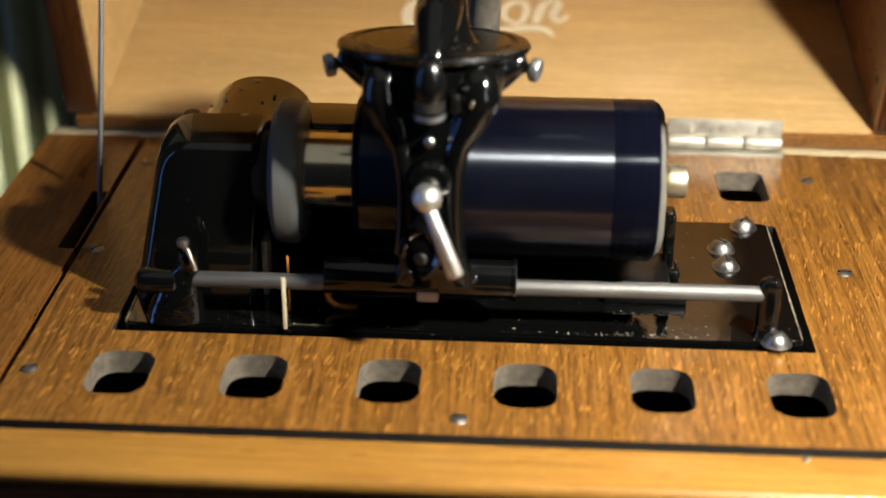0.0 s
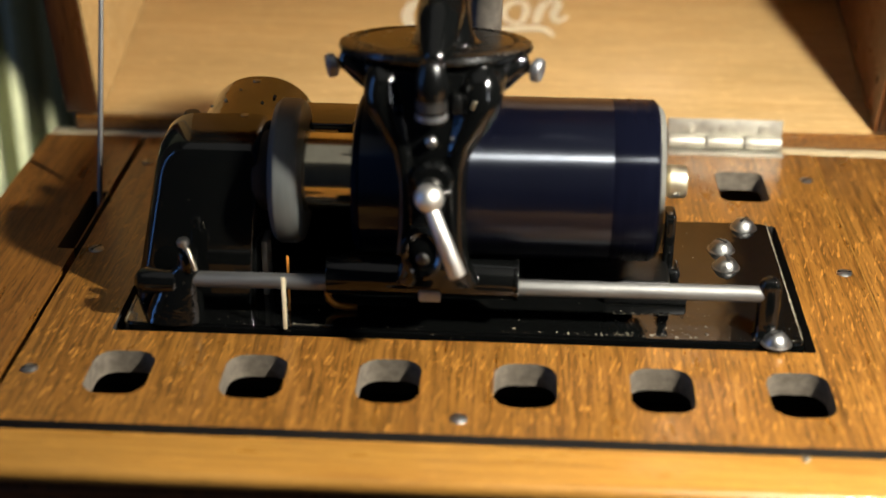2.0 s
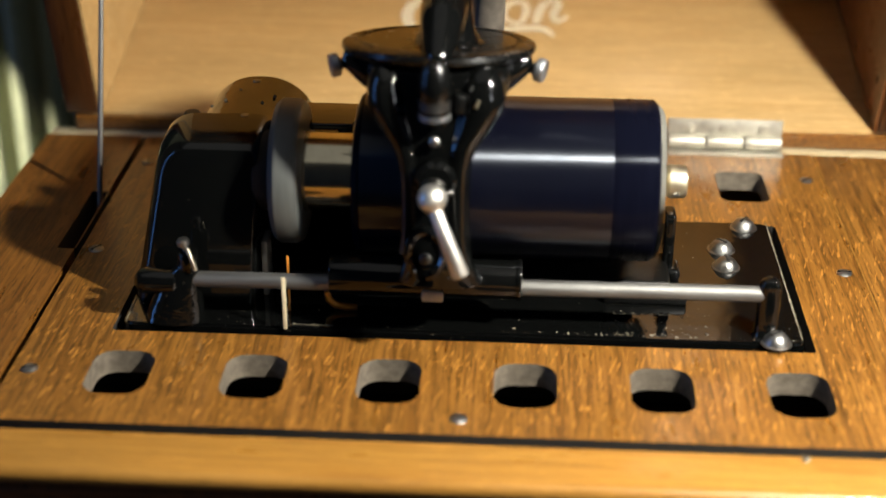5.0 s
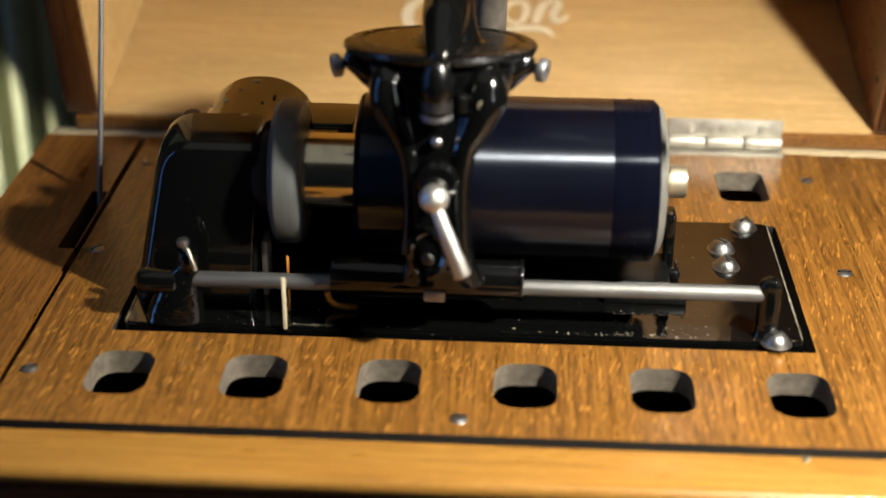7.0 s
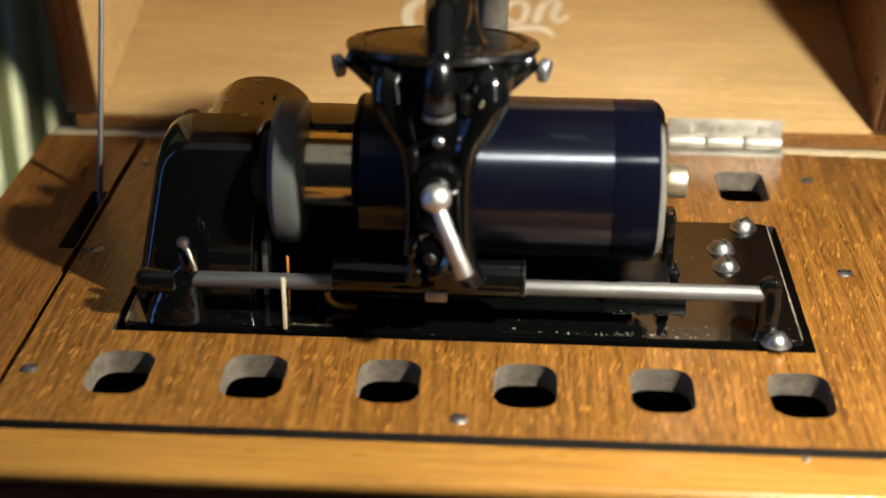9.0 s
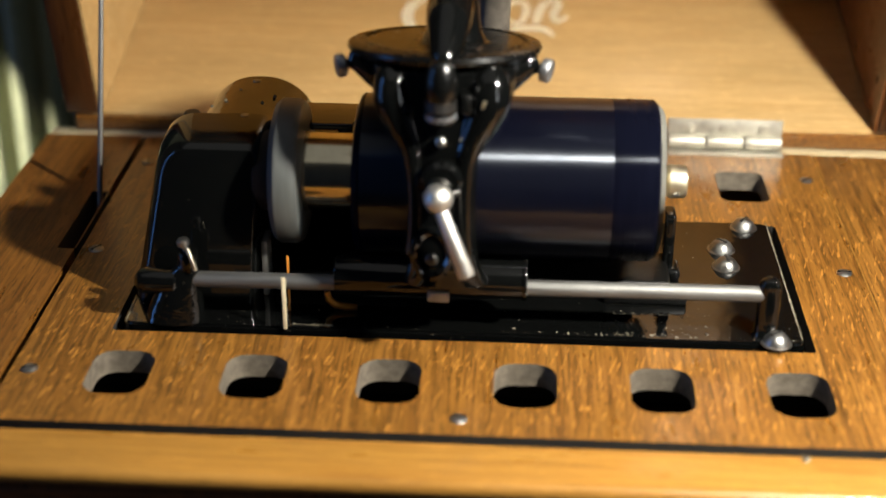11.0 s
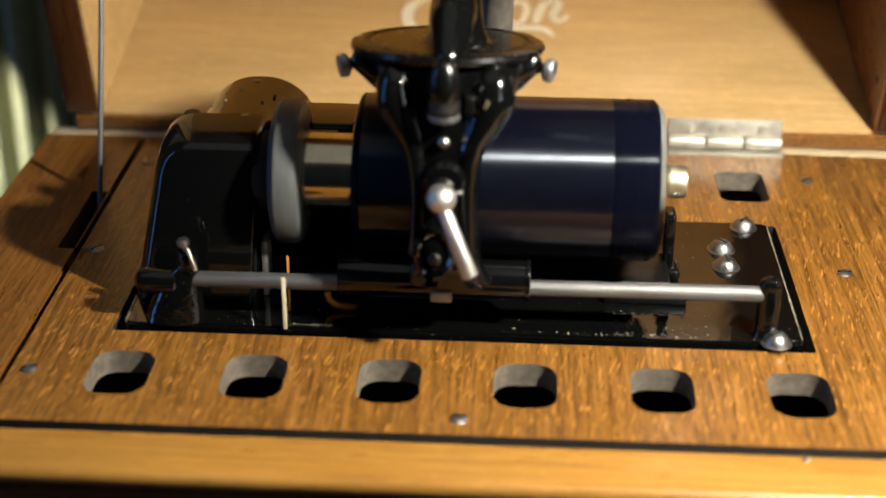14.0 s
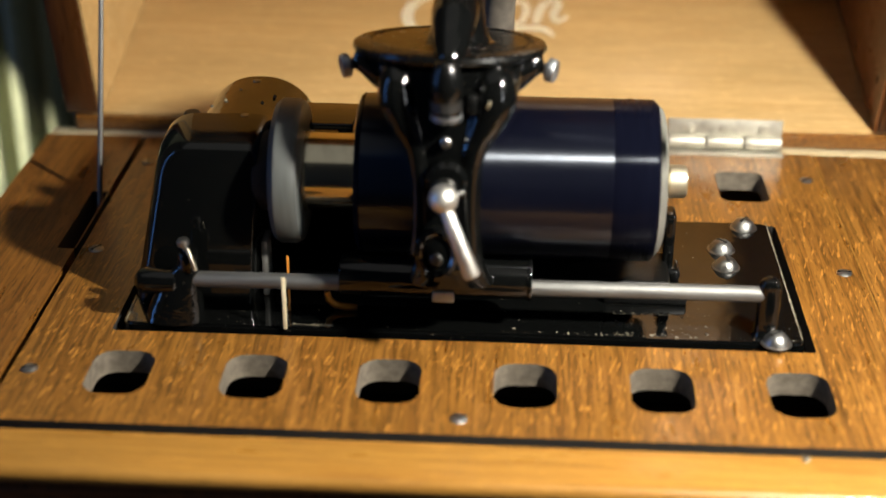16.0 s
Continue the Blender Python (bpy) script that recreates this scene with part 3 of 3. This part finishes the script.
part("pin", rod_mesh((-0.1078, RY - 0.002, 0.0285), (-0.1050, RY - 0.004, 0.0215), 0.0007, segs=10), BRASS, machine)

for x, y in ((0.0907, 0.0540), (0.0800, 0.0345), (0.0802, 0.0205), (0.0908, -0.0335)):
    sm = Matrix.Translation((x, y, PZ)) @ Matrix.Rotation(x * 90 + y * 40, 4, "Z") @ Matrix.Diagonal((1.14, 1.14, 1.1, 1))
    dome = part("dome_screw", lathe([(0.0046, 0), (0.0046, 0.0003), (0.0040, 0.0005), (0.0036, 0.0017), (0.0025, 0.0030), (0.0012, 0.0036), (0, 0.0037)], sm, 28), SCREW, machine, "domed slotted steel screw")
    # Slot shade painted as a near-black bar across the dome.
    sl = box(-0.0020, 0.0020, -0.0004, 0.0004, 0.0026, 0.00375, 0)
    bmesh.ops.transform(sl, matrix=sm, verts=sl.verts)
    part("slot", sl, SHADE_BLACK, dome)

# Added plate: the cover's lit right face, put into grey colour.
part("lit_side_plate", box(-0.0862, -0.0842, -0.0120, -0.0020, PZ, 0.0230, 0.0006), LIT_FACE, machine, "grey plate standing in for the gear cover's lit side")
part("spring_clip", tube_path([(-0.0625, -0.0200, 0.0085), (-0.0618, -0.0203, 0.0055), (-0.0595, -0.0205, 0.0036), (-0.0560, -0.0205, 0.0030), (-0.0520, -0.0205, 0.0028)], [0.0011, 0.0013, 0.0014, 0.0014, 0.0011], 12), CLIP, machine, "small bent brass clip")
part("pale_line", box(-0.0735, -0.0590, -0.0318, -0.0314, PZ - 0.0002, PZ + 0.0001, 0), WORN, machine, "thin pale line on the plate")
for k in range(7):
    part("worn_edge", box(0.0375 + 0.0032 * k, 0.0375 + 0.0032 * k + 0.0010 + 0.0003 * (k % 3), -0.0102, -0.0097, 0.0048 + 0.0001 * (k % 2), 0.00545, 0), WORN, machine)
# castings under the mandrel
part("bed_block", box(-0.083, 0.0575, -0.006, 0.018, PZ, 0.0085, 0.0015, 3), CAST, machine)
part("bed_step", box(0.034, 0.0630, -0.010, -0.0005, PZ, 0.0055, 0.001, 3), CAST, machine)
part("post_foot", box(0.0545, 0.0622, 0.0075, 0.0185, PZ, 0.0062, 0.0018, 3), BLACK, machine)
part("stop_post", box(0.0555, 0.0595, 0.010, 0.019, PZ, 0.0270, 0.0012, 3), BLACK, machine)
cap = box(-0.0840, -0.0556, -0.0130, 0.0130, -0.0013, 0.0013, 0.0009, 3)
bmesh.ops.transform(cap, matrix=Matrix.Translation((0, 0.0230, 0.0563)) @ Matrix.Rotation(radians(-5), 4, "X"), verts=cap.verts)
part("bearing_cap", cap, BLACK, machine, "flat glossy black cap beside the hub")
part("cap_post", box(-0.0830, -0.0720, 0.0268, 0.0322, 0.0482, 0.0548, 0.0008), BLACK, machine)
part("cap_lug", rod_mesh((-0.0585, 0.0120, 0.0570), (-0.0585, 0.0120, 0.0510), 0.0026), BLACK, machine)
# Hidden wall added to block the lid's reflection in the bed.
part("reflection_block", box(-0.083, 0.0480, 0.0265, 0.0325, PZ, 0.0480, 0.0015), BLACK, machine)
part("bearing_arm", box(-0.0995, -0.084, 0.012, 0.030, PZ, 0.053, 0.002), BLACK, machine)
part("reed", box(-0.0757, -0.0743, -0.0352, -0.0346, PZ, 0.0215, 0.0002), IVORY, machine, "thin pale reed standing by the rod")
part("reed_tip", box(-0.0757, -0.0750, -0.0225, -0.0219, PZ, 0.0232, 0.0002), AMBER, machine, "thin orange strip")

# ---- mandrel, pulley and record ----
AX = 0.0450
mandrel = thing("mandrel", "nickel-plated mandrel with grey pulley and end knob", "mandrel", at=(0, 0, AX))
part("hub", lathe([(0.004, -0.0712), (0.0139, -0.0712), (0.0137, -0.052), (0.0220, -0.0515), (0.0215, 0.0496), (0.012, 0.0512), (0, 0.0512)], ALONG_X, 64), NICKEL, mandrel, "mirror-bright nickel sleeve")
# Filler added between cover and pulley; near-black colour paints the gap's shade.
part("gap_filler", rod_mesh((-0.0880, 0, 0), (-0.0818, 0, 0), 0.0140, segs=40, cap=0.05), SHADE_BLACK, mandrel)
part("shaft", rod_mesh((-0.0900, 0, 0), (-0.0700, 0, 0), 0.0040), BLACK, mandrel)
R = 0.0252
part("pulley", lathe([(0.0065, -0.0815), (R - 0.004, -0.0815), (R - 0.0015, -0.0808), (R, -0.0790), (R, -0.0735), (R - 0.0012, -0.0715), (R - 0.0035, -0.0708), (0.0141, -0.0708)], ALONG_X, 96), RUBBER, mandrel, "grey satin pulley wheel")
knob = part("end_knob", lathe([(0.0040, 0.0508), (0.0040, 0.0534), (0.0053, 0.0537), (0.0058, 0.0544), (0.0058, 0.0590), (0.0055, 0.0600), (0.0048, 0.0604), (0, 0.0604)], ALONG_X, 40), BRASS, mandrel, "worn brass end knob")
part("set_screw", lathe([(0.0014, 0), (0.0013, 0.0005), (0, 0.0007)], Matrix.Translation((0.0566, 0, 0.0056)), 12), SCREW, knob)

record = thing("cylinder_record", "glossy blue-black cylinder record on the mandrel", "cylinder record", at=(0, 0, AX))
RR = 0.0278


def skew_end(bm, lo, hi):
    for v in bm.verts:
        w = max(0.0, min(1.0, (v.co.x - lo) / (hi - lo)))
        v.co.x += 0.00055 * w * (-v.co.z / RR)
    return bm


part("left_margin", skew_end(lathe([(0.0221, -0.0526), (RR - 0.0026, -0.0526), (RR - 0.0008, -0.0518), (RR, -0.0506), (RR, -0.0500)], ALONG_X, 128), -0.0500, -0.0526), RECORD_EDGE, record)
part("grooved_band", lathe([(RR, -0.0500), (RR, 0.0338)], ALONG_X, 128), RECORD, record, "finely grooved blue-black surface")
part("right_margin", lathe([(RR + 0.00002, 0.0338), (RR, 0.0478), (RR - 0.0004, 0.0484), (RR - 0.0013, 0.0492)], ALONG_X, 128), RECORD_EDGE, record)
part("plaster_end", skew_end(lathe([(RR - 0.0013, 0.0492), (RR - 0.0034, 0.0510), (RR - 0.0044, 0.0514), (0.0216, 0.0514)], ALONG_X, 128), 0.0490, 0.0514), PLASTER, record, "pale plaster core at the end")



def chipped_arc(a0, a1, n=14):
    """A dark broken stretch on the chamfer, degrees from the top."""
    bm = bmesh.new()
    rng = random.Random(9)
    rows = [[], [], []]
    for k in range(n + 1):
        a = radians(a0 + (a1 - a0) * k / n)
        w = 0.0005 * rng.random() + 0.0012 * math.sin(math.pi * k / n)
        for row, (r, x) in zip(rows, ((RR - 0.0008, 0.0490), (RR - 0.0012, 0.0497), (RR - 0.0022 - w, 0.0506 + 0.5 * w))):
            row.append(bm.verts.new((x, -r * math.sin(a), r * math.cos(a))))
    for p, q in zip(rows, rows[1:]):
        for i in range(n):
            bm.faces.new((p[i], p[i + 1], q[i + 1], q[i]))
    bmesh.ops.solidify(bm, geom=bm.faces[:], thickness=-0.0004)
    return bm


part("chipped_edge", chipped_arc(-38, 26), CAST, record, "dark chipped stretch of the end")
part("chipped_edge", chipped_arc(150, 172), CAST, record, "dark chipped stretch of the end")

# ---- the carriage ----
carriage = thing("reproducer_carriage", "black enamelled carriage arm holding the reproducer over the record", "carriage")
CX = -0.0237
SZ = RZ + 0.0030
part("sleeve", lathe([(0.0058, -0.0590), (0.0064, -0.0590), (0.0066, -0.0586), (0.0066, 0.0047), (0.0064, 0.0051), (0.0058, 0.0051)], Matrix.Translation((0, RY, SZ)) @ ALONG_X, 48), BLACK, carriage, "black tube sliding on the rod")
for e in (-0.0584, 0.0045):
    part("end_plug", lathe([(0.0028, e - 0.0002), (0.0059, e - 0.0002), (0.0059, e + 0.0002), (0.0028, e + 0.0002)], Matrix.Translation((0, RY, SZ)) @ ALONG_X, 32), CAST, carriage)
part("collar", lathe([(0.0060, 0.0040), (0.0069, 0.0040), (0.0071, 0.0044), (0.0071, 0.0052), (0.0069, 0.0056), (0.0060, 0.0056)], Matrix.Translation((0, RY, SZ)) @ ALONG_X, 48), BLACK, carriage)
part("guide_block", box(-0.0276, -0.0203, -0.0358, -0.0325, 0.0142, 0.0182, 0.0006), KNURL, carriage, "small steel guide block")
arm = spline([(-0.0355, -0.0070, -0.0440, -0.0290, 0.0235), (-0.0340, -0.0098, -0.0450, -0.0300, 0.0290), (-0.0332, -0.0112, -0.0446, -0.0305, 0.0365), (-0.0328, -0.0120, -0.0424, -0.0302, 0.0500),
              (-0.0330, -0.0116, -0.0408, -0.0298, 0.0630), (-0.0350, -0.0102, -0.0405, -0.0270, 0.0715), (-0.0390, -0.0058, -0.0398, -0.0230, 0.0780),
              (-0.0432, -0.0016, -0.0388, -0.0185, 0.0840), (-0.0448, -0.0004, -0.0380, -0.0160, 0.0900), (-0.0452, 0.0000, -0.0370, -0.0150, 0.0960)], 5)
disc_m = Matrix.Translation((CX, -0.0085, 0.0958)) @ Matrix.Rotation(radians(-9.5), 4, "X")
casting = loft(arm, 64, 2.6, 2.3)
for s, w in ((-1, 0.0062), (1, 0.0074)):
    ridge = spline([(CX + s * 0.0150, -0.0280, 0.0950, 0.0046), (CX + s * 0.0152, -0.0322, 0.0920, w * 0.92), (CX + s * 0.0148, -0.0348, 0.0865, w), (CX + s * 0.0128, -0.0365, 0.0800, w * 0.80), (CX + s * 0.0092, -0.0378, 0.0715, w * 0.58), (CX + s * 0.0078, -0.0390, 0.0610, w * 0.42), (CX + s * 0.0076, -0.0405, 0.0480, w * 0.40), (CX + s * 0.0082, -0.0410, 0.0350, w * 0.48)], 5)
    tube_path([p[:3] for p in ridge], [p[3] for p in ridge], 20, casting)
    wing = spline([(CX + s * 0.0150, -0.0165, 0.0865, 0.0074), (CX + s * 0.0203, -0.0174, 0.0898, 0.0068), (CX + s * 0.0256, -0.0170, 0.0924, 0.0052), (CX + s * 0.0300, -0.0160, 0.0936, 0.0036)], 6)
    tube_path([p[:3] for p in wing], [p[3] for p in wing], 20, casting)
lathe([(0, -0.0195), (0.010, -0.0195), (0.0165, -0.0175), (0.0195, -0.0120), (0.0215, -0.0060), (0.0250, -0.0030), (0.0285, -0.0018), (0.0285, -0.0006), (0, -0.0006)], disc_m, 64, casting)
tube_path([(CX - 0.022, -0.0290, SZ + 0.0035), (CX, -0.0310, SZ + 0.0050), (CX + 0.024, -0.0290, SZ + 0.0035)], [0.0032, 0.0060, 0.0032], 16, casting)
arm_ob = part("arm", casting, BLACK, carriage, "curved glossy black cast arm and cup")
rem = arm_ob.modifiers.new("cast", "REMESH")
rem.mode, rem.voxel_size, rem.use_smooth_shade = "VOXEL", 0.0005, True
smo = arm_ob.modifiers.new("fillet", "SMOOTH")
smo.factor, smo.iterations = 0.5, 10
part("disc", lathe([(0.020, -0.0026), (0.0296, -0.0026), (0.0310, -0.0020), (0.0317, -0.0008), (0.0314, 0.0004), (0.0302, 0.0011), (0.0272, 0.0013), (0.0268, 0.0007), (0.0258, 0.0007), (0.0254, 0.0012), (0.012, 0.0019), (0, 0.0019)], disc_m, 96), MATTE_BLACK, carriage, "round black enamelled disc with dust")
horn = bmesh.new()
elbow = spline([(-0.0229, -0.0385, 0.0975, 0.0036), (-0.0226, -0.0362, 0.1005, 0.0044), (-0.0223, -0.0318, 0.1032, 0.0057), (-0.0220, -0.0270, 0.1062, 0.0067), (-0.0218, -0.0225, 0.1090, 0.0073), (-0.0214, -0.0150, 0.1108, 0.0075),
                (-0.0205, -0.0060, 0.1120, 0.0074), (-0.0170, 0.0080, 0.1125, 0.0070), (CX + 0.0095, 0.0200, 0.1115, 0.0064)], 6)
tube_path([p[:3] for p in elbow], [p[3] for p in elbow], 32, horn)
lathe([(0, 0.0), (0.0124, 0.0), (0.0104, 0.0015), (0.0090, 0.0045), (0.0082, 0.0090), (0.0078, 0.0140), (0.0060, 0.0165), (0, 0.0165)], disc_m @ Matrix.Translation((0.0030, -0.0060, 0.0012)), 48, horn)
horn_ob = part("elbow", horn, BLACK, carriage, "black flared sound elbow")
rem = horn_ob.modifiers.new("cast", "REMESH")
rem.mode, rem.voxel_size, rem.use_smooth_shade = "VOXEL", 0.0005, True
smo = horn_ob.modifiers.new("fillet", "SMOOTH")
smo.factor, smo.iterations = 0.5, 10
hose = spline([(CX + 0.0090, 0.0180, 0.1120, 0.0060), (CX + 0.0135, 0.0270, 0.1110, 0.0062), (CX + 0.0150, 0.0340, 0.1060, 0.0062), (CX + 0.0150, 0.0380, 0.0960, 0.0060), (CX + 0.0148, 0.0390, 0.0820, 0.0058)], 6)
part("hose", tube_path([p[:3] for p in hose], [p[3] for p in hose], 28), HOSE, carriage, "grey-brown rubber hose")
nose_m = Matrix.Translation((CX + 0.0006, -0.0428, 0.0822))
nose = part("nose", lathe([(0, 0.0), (0.0044, 0.0), (0.0048, 0.0005), (0.0048, 0.0078), (0.0051, 0.0084), (0.0051, 0.0130), (0.0047, 0.0160), (0.0038, 0.0185), (0.0024, 0.0200), (0, 0.0204)], nose_m, 40), SATIN_BLACK, carriage, "black rounded nose piece")
part("band", lathe([(0.0046, 0.0042), (0.00490, 0.0043), (0.00490, 0.0076), (0.0046, 0.0077)], nose_m, 40), DARK_STEEL, nose, "dull steel band")
part("ring", lathe([(0.0046, 0.0012), (0.00500, 0.0014), (0.00505, 0.0022), (0.00500, 0.0030), (0.0046, 0.0032)], nose_m, 40), KNURL, nose, "pale steel ring")
part("stop_lug", box(CX + 0.0068, CX + 0.0100, -0.0420, -0.0380, 0.0842, 0.0905, 0.0009, 3), CAST, carriage)
part("brass_pin", rod_mesh((CX + 0.0132, -0.0425, 0.0868), (CX + 0.0142, -0.0422, 0.0892), 0.0005, segs=10), BRASS, carriage, "tiny brass pin")
for s in (-1, 1):
    sc = part("thumb_screw", rod_mesh((CX + s * 0.0285, -0.0160, 0.0918), (CX + s * 0.0320, -0.0165, 0.0911), 0.0011, segs=14), SCREW, carriage)
    hm = Matrix.Translation((CX + s * 0.0312, -0.0170, 0.0910)) @ Matrix.Rotation(radians(s * 97), 4, "Y") @ Matrix.Rotation(radians(20), 4, "X")
    part("screw_head", lathe([(0, 0.0006), (0.0034, 0.0006), (0.0039, 0.0011), (0.0039, 0.0030), (0.0035, 0.0036), (0.0026, 0.0034), (0, 0.0034)], hm, 28), KNURL, sc, "knurled steel screw head")
    part("screw_shoulder", lathe([(0.0010, -0.0012), (0.0014, -0.0008), (0.0027, 0.0006), (0.0031, 0.0007)], hm, 24), SATIN, sc, "bright conical shoulder")
part("foot_rim", lathe([(0.0040, -0.0010), (0.0046, 0.0012), (0.0056, 0.0020), (0.0068, 0.0014), (0.0074, -0.0014)], Matrix.Translation((CX - 0.0020, -0.0440, 0.0370)) @ Matrix.Rotation(radians(82), 4, "X") @ Matrix.Diagonal((1, 1.35, 1, 1)), 40), BLACK, carriage, "raised rim round the foot's pit")
part("boss", lathe([(0, -0.002), (0.0068, -0.002), (0.0068, 0.001), (0.0055, 0.0026), (0.0030, 0.003), (0, 0.003)], Matrix.Translation((CX + 0.001, -0.0420, 0.0620)) @ Matrix.Rotation(radians(90), 4, "X"), 32), BLACK, carriage)
part("arm_screw", lathe([(0.0018, -0.001), (0.0018, 0.0003), (0.0012, 0.0009), (0, 0.0011)], Matrix.Translation((CX + 0.0006, -0.0420, 0.0748)) @ Matrix.Rotation(radians(90), 4, "X"), 20), SCREW, carriage)
lever = part("lift_lever", rod_mesh((CX, -0.0485, 0.0580), (-0.0137, -0.0550, 0.0345), 0.0022, 0.0028, 24), SATIN, carriage, "bright nickel lift lever")
part("ball", lathe([(0.0048 * math.sin(math.pi * k / 16), -0.0048 * math.cos(math.pi * k / 16)) for k in range(17)], Matrix.Translation((CX + 0.0002, -0.0480, 0.0584)), 32), SATIN, lever)
part("ball_stem", rod_mesh((CX, -0.0405, 0.0600), (CX, -0.0470, 0.0586), 0.0022, segs=16), SATIN, lever)
part("ball_pin", rod_mesh((CX + 0.004, -0.0455, 0.0590), (CX + 0.0068, -0.0440, 0.0590), 0.0010, segs=12), DARK_STEEL, lever)
part("foot_screw", lathe([(0.0022, -0.001), (0.0022, 0.0004), (0.0014, 0.0010), (0, 0.0012)], Matrix.Translation((CX - 0.002, -0.0447, 0.0350)) @ Matrix.Rotation(radians(90), 4, "X"), 20), DARK_STEEL, carriage)


def motions():
    speed = 0.000324
    walk(carriage, [(t, pose(speed * (t - 8.0), 0, 0)) for t in (0.0, 4.0, 8.0, 12.0, 16.0)])
    turns = [(k / 15, pose(0, 0, AX, 64.0 * k)) for k in range(241)]
    walk(mandrel, turns)
    walk(record, turns)


motions()
